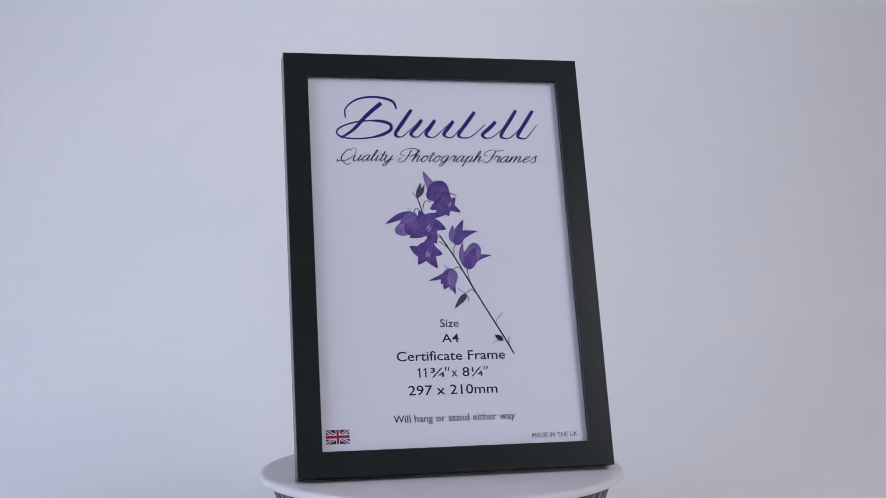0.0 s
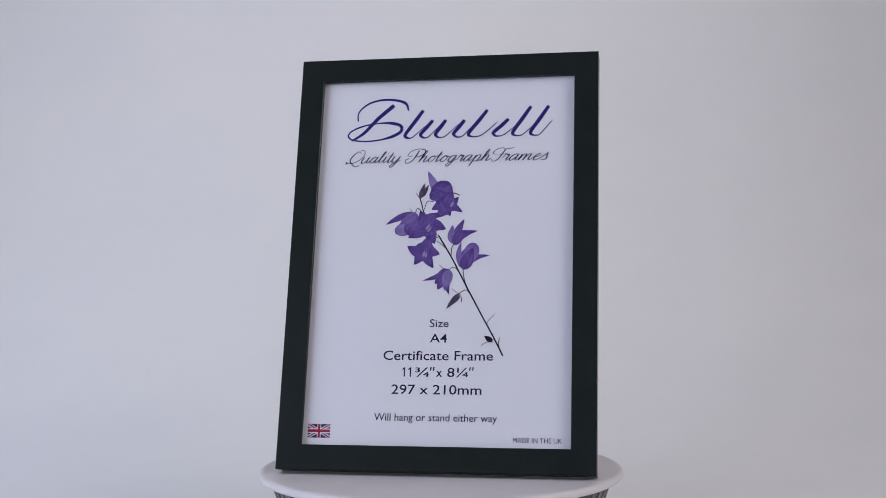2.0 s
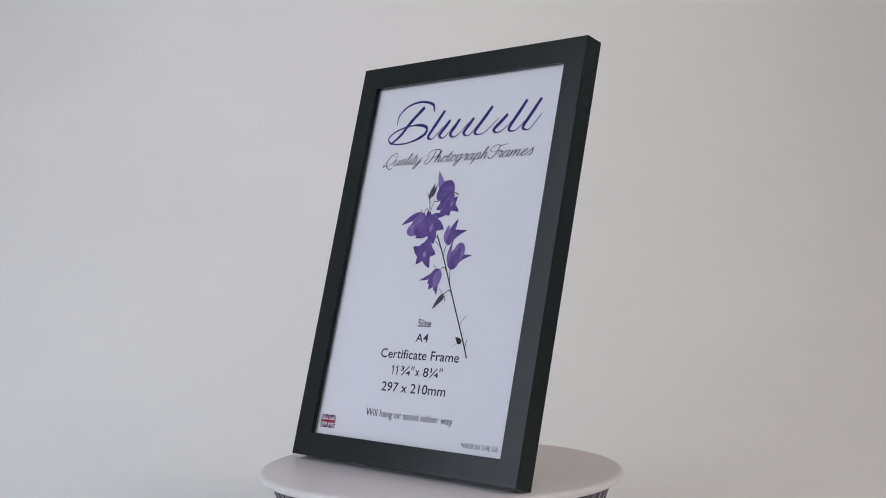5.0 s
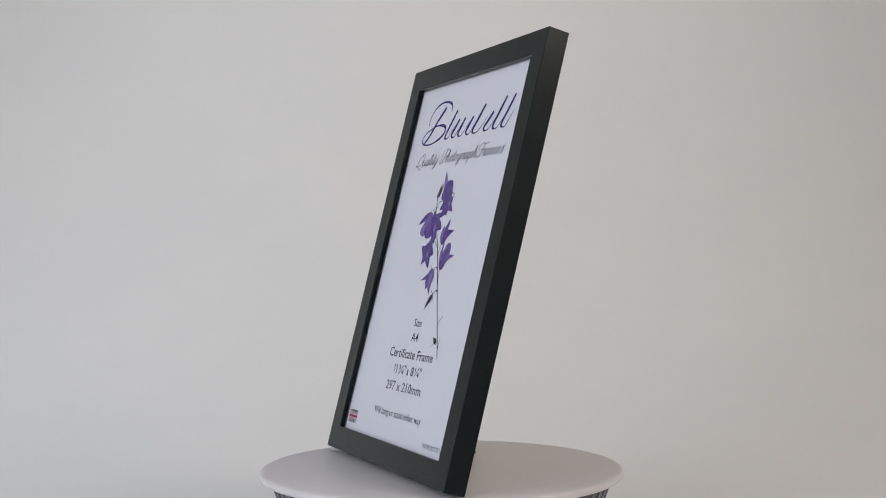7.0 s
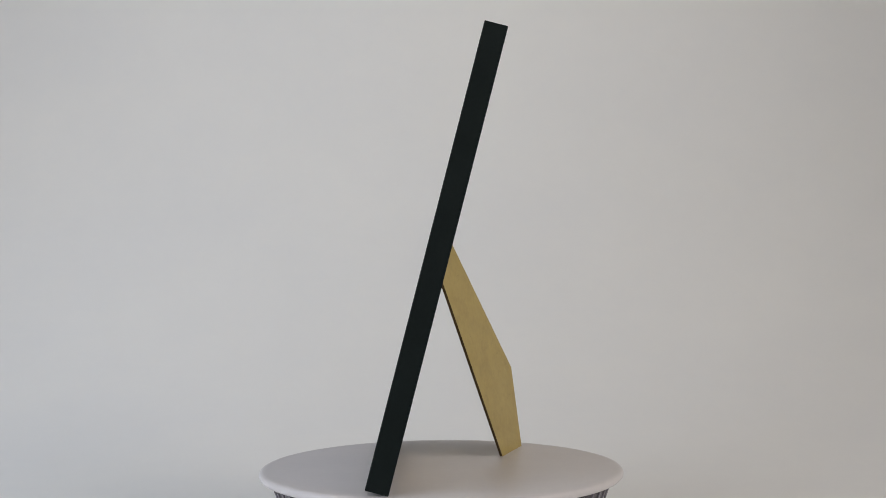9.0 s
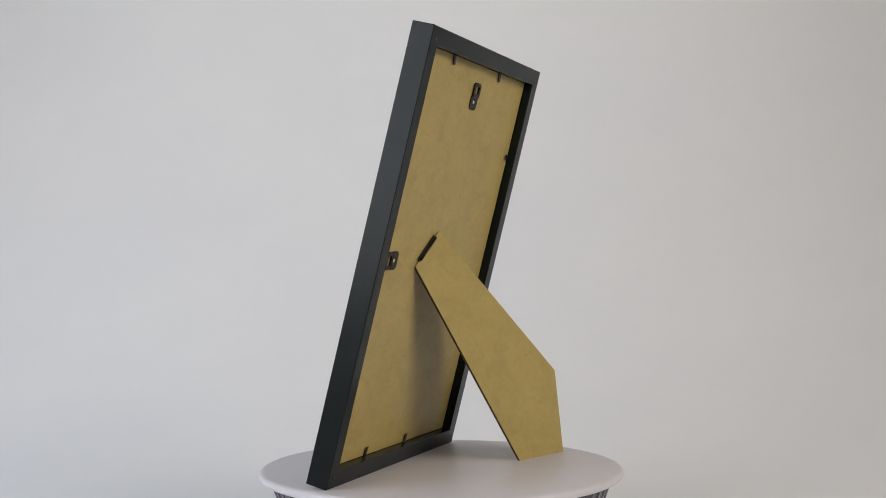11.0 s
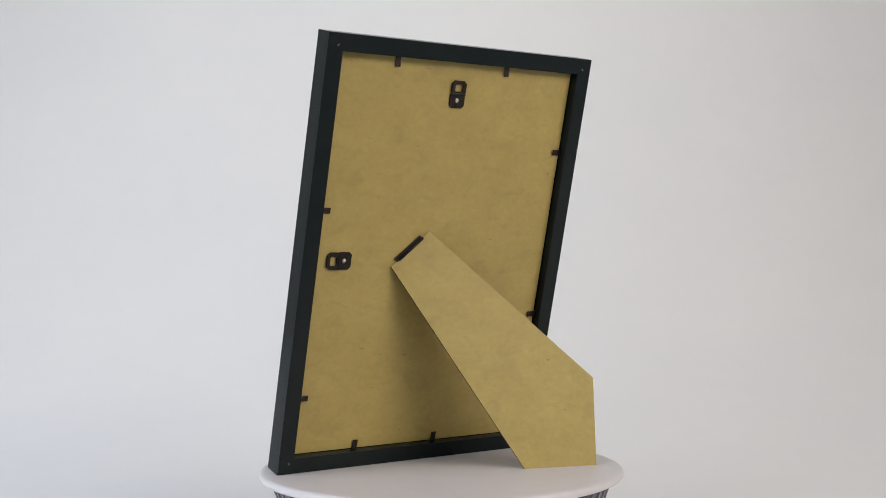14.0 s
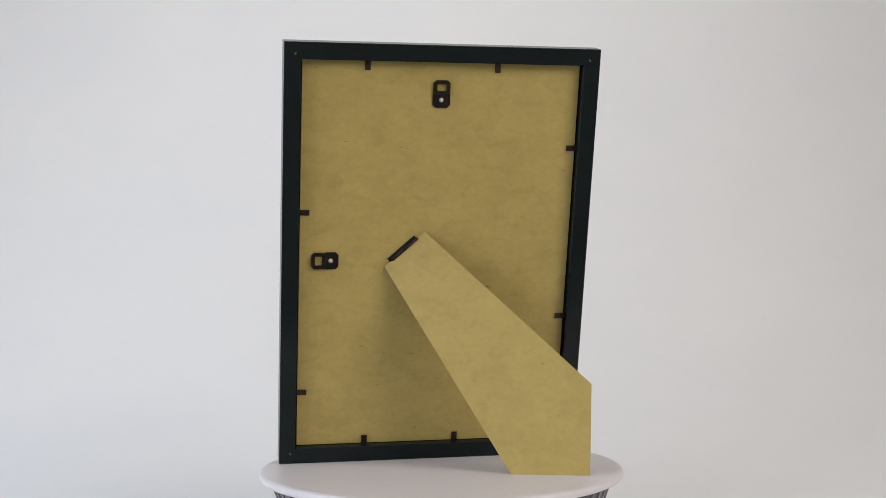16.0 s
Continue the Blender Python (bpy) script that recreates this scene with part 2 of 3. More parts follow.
def rail(parent, name, a, b, inward):
    """A mitred rail from corner a to corner b; inward: the way to the middle of the frame."""
    c = 0.0004
    profile = [(c, 0), (LIP - c, 0), (LIP, -c), (LIP, -0.0036), (REBATE, -0.0036), (REBATE, -THICK + c), (REBATE - c, -THICK),
               (c, -THICK), (0, -THICK + c), (0, -c)]
    along = (b - a).normalized()
    bm = bmesh.new()
    rings = []
    for p, s in ((a, 1), (b, -1)):
        rings.append([bm.verts.new(p + inward * d + along * s * d + Vector((0, 0, n))) for d, n in profile])
    k = len(profile)
    for i in range(k):
        bm.faces.new((rings[0][i], rings[0][(i + 1) % k], rings[1][(i + 1) % k], rings[1][i]))
    bm.faces.new(rings[0])
    bm.faces.new(list(reversed(rings[1])))
    ob = part(name, bm, MAT_RAIL, parent)
    ob.matrix_basis = STAND
    return ob


def placed(ob):
    ob.matrix_basis = STAND
    return ob


INK = FACE_PAPER + 0.00006


def words(parent, body, u0, u1, base, cap, mat, label, slant=0.0, bold=0.007):
    def outline(text):
        cu = bpy.data.curves.new("lettering", "FONT")
        cu.body, cu.size, cu.shear, cu.offset, cu.fill_mode, cu.resolution_u = text, 1.0, slant, bold, "FRONT", 3
        ob = bpy.data.objects.new("lettering", cu)
        me = bpy.data.meshes.new_from_object(ob)
        bpy.data.objects.remove(ob)
        return me
    h = outline("H")
    height = max(v.co.y for v in h.vertices)
    me = outline(body)
    xs = [v.co.x for v in me.vertices]
    x0, x1 = min(xs), max(xs)
    for v in me.vertices:
        v.co = Vector(((u0 + (v.co.x - x0) / (x1 - x0) * (u1 - u0)) / 1000, (base + v.co.y / height * cap) / 1000, INK))
    me.materials.clear()
    me.materials.append(mat)
    ob = new("printed_text", me)
    ob.parent = parent
    return tagged(ob, label)


def ribbon(bm, pts, widths, level):
    """A flat stroke along smooth points, in millimetres."""
    line = []
    n = len(pts)
    for i in range(n - 1):
        p0, p1, p2, p3 = pts[max(i - 1, 0)], pts[i], pts[i + 1], pts[min(i + 2, n - 1)]
        for s in range(8):
            t = s / 8
            q = []
            for d in (0, 1):
                q.append(0.5 * (2 * p1[d] + (p2[d] - p0[d]) * t + (2 * p0[d] - 5 * p1[d] + 4 * p2[d] - p3[d]) * t * t + (3 * p1[d] - p0[d] - 3 * p2[d] + p3[d]) * t ** 3))
            line.append((q[0], q[1], widths[i] * (1 - t) + widths[i + 1] * t))
    line.append((*pts[-1], widths[-1]))
    pairs = []
    for i, (x, y, w) in enumerate(line):
        a, b = line[max(i - 1, 0)], line[min(i + 1, len(line) - 1)]
        dx, dy = b[0] - a[0], b[1] - a[1]
        k = math.hypot(dx, dy) or 1
        nx, ny = -dy / k * w / 2, dx / k * w / 2
        pairs.append((bm.verts.new(((x + nx) / 1000, (y + ny) / 1000, level)), bm.verts.new(((x - nx) / 1000, (y - ny) / 1000, level))))
    for a, b in zip(pairs, pairs[1:]):
        bm.faces.new((a[0], b[0], b[1], a[1]))


# a flowing hand: strokes of each letter on a baseline, one unit per height of a small letter
SCRIPT = {}


def letter(name, advance, *strokes):
    SCRIPT[name] = (advance, strokes)


BOWL = ((0.68, 0.85), (0.42, 1.0), (0.14, 0.72), (0.05, 0.3), (0.2, 0.0), (0.46, 0.22), (0.68, 0.85))
TAIL = ((0.7, 1), (0.62, 0), (0.4, -0.62), (0.12, -0.62), (0.22, -0.25), (1.0, 0.42))
letter("u", 1.0, ((0.06, 1), (0.02, 0.4), (0.15, 0.02), (0.4, 0.12), (0.6, 0.5), (0.68, 1)), ((0.68, 1), (0.63, 0.35), (0.74, 0.02), (1.0, 0.42)))
letter("a", 1.0, BOWL, ((0.7, 1), (0.63, 0.3), (0.74, 0.02), (1.0, 0.42)))
letter("l", 0.55, ((0.0, 0.42), (0.24, 1.0), (0.34, 1.6), (0.24, 1.78), (0.14, 1.3), (0.12, 0.3), (0.25, 0.02), (0.55, 0.42)))
letter("i", 0.5, ((0.12, 1), (0.08, 0.3), (0.2, 0.02), (0.5, 0.42)), ((0.10, 1.36), (0.13, 1.52)))
letter("t", 0.55, ((0.18, 1.6), (0.12, 0.3), (0.25, 0.02), (0.55, 0.42)), ((-0.12, 1.08), (0.48, 1.12)))
letter("y", 1.0, ((0.06, 1), (0.02, 0.4), (0.18, 0.03), (0.42, 0.15), (0.62, 0.6), (0.7, 1)), TAIL)
letter("h", 0.98, ((0, 0.42), (0.26, 1.0), (0.36, 1.6), (0.24, 1.78), (0.13, 1.2), (0.08, 0)), ((0.08, 0), (0.2, 0.6), (0.45, 0.98), (0.6, 0.8), (0.55, 0.3), (0.66, 0.02), (0.98, 0.42)))
letter("o", 0.85, ((0.42, 1), (0.14, 0.75), (0.06, 0.28), (0.28, 0), (0.58, 0.3), (0.62, 0.75), (0.42, 1), (0.5, 0.8), (0.85, 0.85)))
letter("g", 1.0, BOWL, TAIL)
letter("r", 0.75, ((0, 0.42), (0.18, 1.08), (0.3, 0.88), (0.54, 0.9), (0.46, 0.3), (0.56, 0.02), (0.75, 0.42)))
letter("p", 1.0, ((0.15, 1), (0.06, -0.72)), ((0.08, 0), (0.26, 0.75), (0.54, 1), (0.7, 0.65), (0.54, 0.1), (0.3, 0.02), (0.2, 0.2)), ((0.54, 0.1), (0.75, 0.06), (1.0, 0.42)))
letter("m", 1.42, ((0.06, 1), (0.04, 0)), ((0.04, 0), (0.2, 0.7), (0.42, 1), (0.52, 0.8), (0.48, 0)), ((0.48, 0), (0.65, 0.7), (0.88, 1), (1.0, 0.8), (0.94, 0.3), (1.06, 0.02), (1.42, 0.42)))
letter("e", 0.8, ((0.02, 0.42), (0.48, 0.66), (0.5, 0.94), (0.32, 1.0), (0.08, 0.6), (0.12, 0.12), (0.34, 0), (0.8, 0.42)))
letter("s", 0.75, ((0, 0.42), (0.36, 1.12), (0.4, 0.72), (0.56, 0.3), (0.36, 0), (0.08, 0.1)))
letter("Q", 1.72, ((1.15, 1.55), (0.7, 1.85), (0.32, 1.2), (0.3, 0.5), (0.65, 0.05), (1.25, 0.35), (1.62, 1.2), (1.4, 1.95), (0.9, 2.02)),
       ((0.0, 0.3), (0.05, -0.05), (0.35, 0.12), (0.75, -0.08), (1.3, -0.5), (1.75, -0.3)))
letter("P", 1.85, ((1.2, 1.85), (1.15, 0.6), (0.95, 0.02), (0.5, -0.08), (0.28, 0.35), (0.6, 0.62)),
       ((0.75, 0.98), (0.22, 1.1), (0.3, 1.7), (1.0, 2.1), (1.85, 1.9), (1.95, 1.3), (1.5, 0.88), (1.2, 0.95)))
letter("F", 1.4, ((1.15, 1.8), (1.1, 0.6), (0.9, 0.02), (0.55, -0.02), (0.4, 0.3)),
       ((0.55, 1.0), (0.12, 1.2), (0.25, 1.75), (0.75, 2.0), (1.2, 1.8), (1.95, 2.0)), ((0.8, 0.98), (1.5, 1.05)))


def script_word(parent, body, u0, u1, base, small):
    """A printed word in the flowing hand, between u0 and u1; small: the height of its small letters."""
    strokes, x = [], 0.0
    for ch in body:
        advance, lines = SCRIPT[ch]
        strokes += [[(x + px + 0.42 * py, py) for px, py in line] for line in lines]
        x += advance
    xs = [p[0] for line in strokes for p in line]
    lo, hi = min(xs), max(xs)
    bm = bmesh.new()
    for k, line in enumerate(strokes):
        pts = [(u0 + (px - lo) / (hi - lo) * (u1 - u0), base + py * small) for px, py in line]
        widths = []
        for i, p in enumerate(pts):
            q, r = pts[max(i - 1, 0)], pts[min(i + 1, len(pts) - 1)]
            fall = abs(r[1] - q[1]) / (math.hypot(r[0] - q[0], r[1] - q[1]) or 1)
            widths.append(0.64 + 0.45 * fall ** 2 if q[1] > r[1] else 0.56)
        ribbon(bm, pts, widths, INK + 0.000004 * (k % 12))
    return part("printed_text", bm, MAT_NAVY, parent, "dark printed tagline in a flowing hand")


def stem(parent, width, *pts):
    bm = bmesh.new()
    ribbon(bm, pts, [width * 1.5] * len(pts), INK + 0.00002)
    return part("stem", bm, MAT_STEM, parent)


def petal(bm, bu, bv, tu, tv, width, bend, tone, level):
    """A pointed printed petal from its base to its tip, with a few fine veins."""
    dx, dy = tu - bu, tv - bv
    n = 14
    def at(s, side):
        if width > 11.2:      # a broad, round lobe
            w = width / 2 * (math.sin(math.pi / 2 * s / 0.62) ** 0.9 if s < 0.62 else max(0.0, 1 - ((s - 0.62) / 0.38) ** 2) ** 0.5)
        else:
            w = width / 2 * (math.sin(math.pi * s ** 0.75) ** 0.8 if 0 < s < 1 else 0) * (1 - 0.25 * s)
        k = math.hypot(dx, dy)
        nx, ny = -dy / k, dx / k
        arch = bend * k * math.sin(math.pi * s)
        return ((bu + dx * s + nx * (arch + side * w)) / 1000, (bv + dy * s + ny * (arch + side * w)) / 1000)
    across = (1, 0.72, 0.4, 0, -0.4, -0.72, -1)
    rows = []
    for i in range(n + 1):
        s = i / n
        if i in (0, n):
            v = bm.verts.new((*at(s, 0), level))
            rows.append([v] * len(across))
        else:
            rows.append([bm.verts.new((*at(s, q), level)) for q in across])
    for i, (a, b) in enumerate(zip(rows, rows[1:])):
        s = (i + 0.5) / n
        for j in range(len(across) - 1):
            ring = list(dict.fromkeys((a[j], a[j + 1], b[j + 1], b[j])))
            if len(ring) > 2:
                q = (across[j] + across[j + 1]) / 2
                # darker towards base and tip, paler in the lobe, with fine lengthwise veins
                k = (tone if tone > 0.5 else 0.24 + 0.3 * (tone - 0.25)) * 0.74 + 0.08 * math.sin(math.pi * s) - 0.14 * max(0.0, s - 0.7) / 0.3 - 0.03 * max(0.0, 0.4 - s) / 0.4
                k += 0.04 * math.cos(7 * q + bu) + 0.05 * noise.noise((bu + 3 * s, bv, 2.5 * q)) - 0.04
                f = bm.faces.new(ring)
                f.material_index = max(0, min(TONES - 1, int(k * TONES)))


def flower(parent, petals):
    bm = bmesh.new()
    flower.count += 1
    for i, p in enumerate(petals):
        petal(bm, *p, INK + 0.00003 + 0.00013 * flower.count / 8 + 0.000012 * i)
    ob = part("bell_flower", bm, MAT_PETALS, parent, "printed violet bell-shaped flower")
    return ob


flower.count = 0


def bud(parent, bu, bv, tu, tv, width, mat=MAT_BUD):
    bm = bmesh.new()
    petal(bm, bu, bv, tu, tv, width, 0, 0, INK + 0.0002)
    return part("flower_bud", bm, [mat] * TONES, parent, "printed grey-violet closed bud")


def brand_mark(parent):
    """The violet brand mark, as plain slanted strokes and a swash."""
    bm = bmesh.new()
    level = INK + 0.00002
    # long oval swash and heavy first stroke
    ribbon(bm, [(46.5, 277), (47, 285), (56, 292.5), (70, 295), (84, 292), (87.5, 285)], [1.0, 1.2, 1.6, 1.8, 2.4, 1.2], level)
    ribbon(bm, [(75.5, 290), (63, 279), (52, 267), (42, 260.5)], [3.4, 3.2, 2.6, 1.4], level + 0.00001)
    # low oval crossing it
    oval = [(61 + 22 * math.cos(a), 267.5 + 7.2 * math.sin(a) + 2.5 * math.cos(a)) for a in (2 * math.pi * i / 14 for i in range(15))]
    ribbon(bm, oval, [2.6 if i < 3 or i > 11 else 1.3 for i in range(15)], level + 0.00002)
    # slanted strokes on one baseline
    for top_u, top_v, foot_u in ((99.5, 285, 85.5), (107.5, 276.5, 98), (118, 276.5, 110), (133, 276, 124.5), (151, 284, 136.5), (168, 276, 156), (185.5, 286, 171.5), (199.5, 286, 185.5)):
        ribbon(bm, [(top_u, top_v), ((top_u * 0.6 + foot_u * 0.4) - 0.6, top_v * 0.6 + 262.5 * 0.4), (foot_u, 264.5), (foot_u + 3, 261.8)], [2.6, 3.2, 2.8, 1.0], level)
    # thin cups that join one stroke to the next
    for u0, u1, rise in ((88, 98, 9), (101, 110, 9), (113, 125, 10), (128, 138, 10), (140, 156, 11), (159, 172, 9), (175, 186, 9), (189, 199, 11)):
        ribbon(bm, [(u0 - 2, 262.2), (u0, 261.7), (u0 + 0.35 * (u1 - u0), 262.4), (u0 + 0.75 * (u1 - u0), 262 + 0.45 * rise), (u1 + 3, 262.5 + rise)], [1.6, 1.2, 0.9, 0.8, 0.7], level + 0.00003)
    return part("brand_mark", bm, MAT_VIOLET_INK, parent, "violet calligraphic brand mark as plain strokes")


def flag(parent):
    u0, u1, v0, v1 = 21.1, 38.5, 24.2, 34.6
    w, h = u1 - u0, v1 - v0
    bm = bmesh.new()

    def poly(pts, level, mi):
        f = bm.faces.new([bm.verts.new(((u0 + x * w) / 1000, (v0 + y * h) / 1000, INK + level)) for x, y in pts])
        f.material_index = mi
    poly([(0, 0), (1, 0), (1, 1), (0, 1)], 0, 0)
    for a, mi, level in ((0.1, 2, 0.00003), (0.04, 1, 0.00006)):
        b = a * 1.6
        poly([(0, 0), (a, 0), (1, 1 - b), (1, 1), (1 - a, 1), (0, b)], level, mi)
        poly([(1, 0), (1, b), (a, 1), (0, 1), (0, 1 - b), (1 - a, 0)], level + 0.00001, mi)
    for a, b, mi, level in ((0.085, 0.165, 2, 0.0001), (0.05, 0.1, 1, 0.00013)):
        poly([(0.5 - a, 0), (0.5 + a, 0), (0.5 + a, 1), (0.5 - a, 1)], level, mi)
        poly([(0, 0.5 - b), (1, 0.5 - b), (1, 0.5 + b), (0, 0.5 + b)], level + 0.00001, mi)
    return part("printed_flag", bm, [MAT_FLAG_BLUE, MAT_FLAG_RED, MAT_FLAG_WHITE], parent, "small printed red, white and blue flag")


def build_insert(frame_ob):
    bm = bmesh.new()
    box(bm, 0.0138, WIDE - 0.0138, 0.0138, HIGH - 0.0138, FACE_PAPER - 0.0003, FACE_PAPER)
    insert = placed(part("paper_insert", bm, MAT_PAPER, frame_ob, "white printed paper insert with violet flowers"))
    brand_mark(insert)
    for word, u0, u1 in (("Quality", 38.5, 82.8), ("Photograph", 86.7, 154.6), ("Frames", 155.6, 199.5)):
        script_word(insert, word, u0, u1, 241.4, 5.3)
    words(insert, "Size", 111.4, 126, 109.2, 6.0, MAT_NAVY, "navy printed word")
    words(insert, "A4", 112, 125.3, 97.4, 6.5, MAT_NAVY, "navy printed paper size")
    words(insert, "Certificate Frame", 76.6, 160.6, 83.8, 7.1, MAT_NAVY, "navy printed line")
    for piece, u0, u1 in (("11", 93.0, 98.6), ("\u00be", 101.6, 112.5), ("\u2033", 113.0, 116.6), ("x", 117.8, 122.4), ("8", 126.2, 131.8), ("\u00bc", 133.0, 142.2), ("\u2033", 142.8, 146.4)):
        words(insert, piece, u0, u1, 71.2, 6.9, MAT_NAVY, "navy printed size in inches")
    for u, base in ((93.3, 71.2), (97.9, 71.2)):
        bm = bmesh.new()
        ribbon(bm, [(u + 0.4, base + 6.8), (u - 1.5, base + 5.3)], [0.9, 0.8], INK + 0.00001)
        part("printed_text", bm, MAT_NAVY, insert, "flag of a printed figure one")
    words(insert, "297 x 210mm", 84, 152.6, 58, 7.1, MAT_NAVY, "navy printed size in millimetres")
    words(insert, "Will hang or stand either way", 71.7, 164.8, 37.9, 5.4, MAT_NAVY, "navy printed line")
    words(insert, "MADE IN THE UK", 176.8, 212.8, 23, 3.6, MAT_NAVY, "small navy printed line", 0.0, 0.0)
    flag(insert)
    flower(insert, [
        (119.0, 211.5, 105.4, 234.0, 9.0, 0.05, 0.75),
        (122.1, 204.1, 115.3, 225.9, 18.0, 0.06, 0.45),
        (120.3, 212.4, 107.0, 214.9, 11.7, -0.1, 0.35),
        (123.8, 209.6, 109.3, 202.4, 10.8, 0, 0.3),
        (125.5, 214.7, 113.3, 207.0, 10.8, 0, 0.3),
    ])
    flower(insert, [
        (121.0, 197.5, 122.0, 212.5, 14.5, 0, 0.3),
        (119.5, 204.1, 130.4, 212.3, 9.0, -0.1, 0.3),
        (119.5, 205.0, 134.0, 199.8, 7.2, 0.1, 0.25),
        (121.2, 206.9, 112.5, 195.5, 9.0, 0.1, 0.25),
        (116.7, 212.4, 124.4, 196.7, 10.8, 0, 0.4),
        (120.4, 203.2, 125.5, 217.0, 9.9, 0, 0.4),
        (124.3, 204.1, 126.9, 209.6, 2.2, 0, 0.95),
    ])
    flower(insert, [
        (96.6, 199.6, 73.3, 190.4, 6.4, -0.05, 0.2),
        (97.5, 197.9, 81.4, 183.0, 11.7, 0.1, 0.7),
        (98.4, 198.8, 91.6, 181.5, 11.7, 0, 0.5),
        (98.4, 198.8, 84.5, 190.8, 9.0, 0, 0.52),
    ])
    flower(insert, [
        (106.5, 179.5, 106.0, 196.5, 16.0, 0, 0.3),
        (105.6, 189.6, 121.4, 186.3, 10.8, 0.1, 0.25),
        (106.9, 190.5, 91.6, 179.7, 9.9, 0.1, 0.25),
        (106.9, 188.7, 112.8, 174.5, 10.8, 0, 0.3),
        (106.0, 187.8, 100.5, 201.6, 10.8, 0, 0.25),
        (104.7, 188.7, 115.1, 199.6, 10.8, 0.1, 0.35),
        (101.6, 187.4, 113.5, 190.4, 9.9, 0, 0.5),
        (105.6, 186.0, 109.0, 191.4, 2.2, 0, 0.95),
        (106.5, 184.1, 110.4, 188.7, 1.6, 0, 0.9),
    ])
    flower(insert, [
        (105.3, 160.5, 104.6, 176.5, 15.0, 0, 0.3),
        (105.0, 168.7, 91.3, 172.9, 9.9, 0.12, 0.2),
        (105.8, 170.5, 97.3, 158.0, 9.9, 0, 0.25),
        (105.0, 169.6, 112.6, 155.2, 9.0, -0.05, 0.2),
        (104.1, 168.7, 117.2, 166.4, 9.9, 0.05, 0.3),
        (105.0, 166.9, 108.3, 181.4, 10.8, 0, 0.3),
        (101.9, 169.2, 110.3, 166.0, 9.9, 0, 0.4),
        (104.2, 164.2, 105.4, 169.6, 2.2, 0, 0.95),
        (106.4, 163.3, 106.7, 168.7, 1.6, 0, 0.9),
    ])
    flower(insert, [
        (128.1, 173.6, 132.0, 187.5, 9.5, 0.02, 0.3),
        (128.1, 174.0, 135.4, 194.3, 7.6, 0.05, 0.4),
        (127.6, 174.0, 146.4, 184.7, 6.3, 0.14, 0.15),
        (128.1, 174.0, 126.6, 189.9, 7.2, 0.1, 0.65),
        (127.6, 174.0, 138.1, 185.7, 9.0, 0.08, 0.35),
    ])
    flower(insert, [
        (135.6, 154.5, 137.8, 171.8, 10.5, 0.03, 0.35),
        (135.6, 155.0, 156.4, 165.2, 5.4, 0.14, 0.2),
        (135.6, 155.0, 144.6, 175.2, 11.8, -0.02, 0.6),
        (135.6, 155.0, 133.7, 176.2, 5.6, 0.12, 0.55),
        (135.6, 154.0, 143.0, 171.5, 11.0, 0.0, 0.3),
    ])
    flower(insert, [
        (124.8, 154.2, 104.4, 145.4, 4.5, 0.06, 0.15),
        (124.8, 154.2, 116.2, 138.2, 11.0, 0, 0.5),
        (124.8, 154.2, 125.4, 134.2, 6.3, -0.1, 0.2),
        (124.8, 154.2, 114.0, 142.7, 9.9, 0, 0.35),
        (124.8, 154.2, 121.9, 137.3, 9.0, 0, 0.65),
    ])
    bud(insert, 99.9, 211.3, 103.3, 224.2, 4.6)
    bud(insert, 101.7, 212.6, 106.4, 222.8, 3.4)
    bud(insert, 133.1, 135.0, 123.7, 123.2, 4.6)
    bud(insert, 134.0, 133.7, 126.3, 125.4, 3.4)
    bud(insert, 159.8, 98.2, 153.4, 102.5, 4.6, MAT_STEM)
    stem(insert, 0.75, (167.9, 87.4), (160.7, 101.2), (152.1, 116.5), (139.2, 139.9), (126.0, 164.5), (115.3, 181.8))
    stem(insert, 0.6, (109.0, 195.1), (103.6, 199.7), (101.3, 207.1), (99.5, 212.6))
    stem(insert, 0.4, (103.6, 202.5), (105.7, 208.9), (110.6, 208.8))
    stem(insert, 0.4, (102.8, 199.7), (98.3, 203.4), (96.2, 198.4))
    stem(insert, 0.4, (115.3, 180.0), (111.0, 178.6), (108.4, 175.9))
    stem(insert, 0.45, (126.0, 164.5), (126.4, 171.3), (128.1, 174.4))
    stem(insert, 0.4, (139.6, 138.5), (136.5, 147.9), (135.6, 155.0))
    stem(insert, 0.4, (133.0, 151.5), (128.7, 156.0), (124.8, 154.2))
    stem(insert, 0.4, (142.2, 134.1), (138.3, 138.1), (133.1, 135.0))
    stem(insert, 0.4, (160.7, 99.5), (158.1, 99.9), (155.6, 101.7))
    stem(insert, 0.45, (166.2, 90.0), (164.5, 95.1), (165.0, 101.2))
    stem(insert, 0.3, (155.1, 110.4), (156.4, 114.3), (161.1, 119.5))
    stem(insert, 0.4, (99.9, 211.3), (98.1, 213.6), (96.3, 216.4))
    stem(insert, 0.35, (121.6, 171.3), (117.1, 175.0), (114.5, 176.8))
    stem(insert, 0.5, (122.9, 215.6), (126.4, 215.6), (131.3, 213.7))
    stem(insert, 0.3, (95.3, 198.9), (93.0, 202.1), (91.2, 203.5))
    stem(insert, 0.3, (124.8, 154.2), (120.4, 155.1), (117.3, 157.8))
    stem(insert, 0.3, (133.1, 135.0), (129.7, 137.3), (127.5, 139.1))
    stem(insert, 0.35, (133.1, 135.0), (134.9, 132.4), (135.3, 128.4))
    stem(insert, 0.25, (160.7, 97.7), (155.6, 97.8), (151.3, 95.2))
    return insert


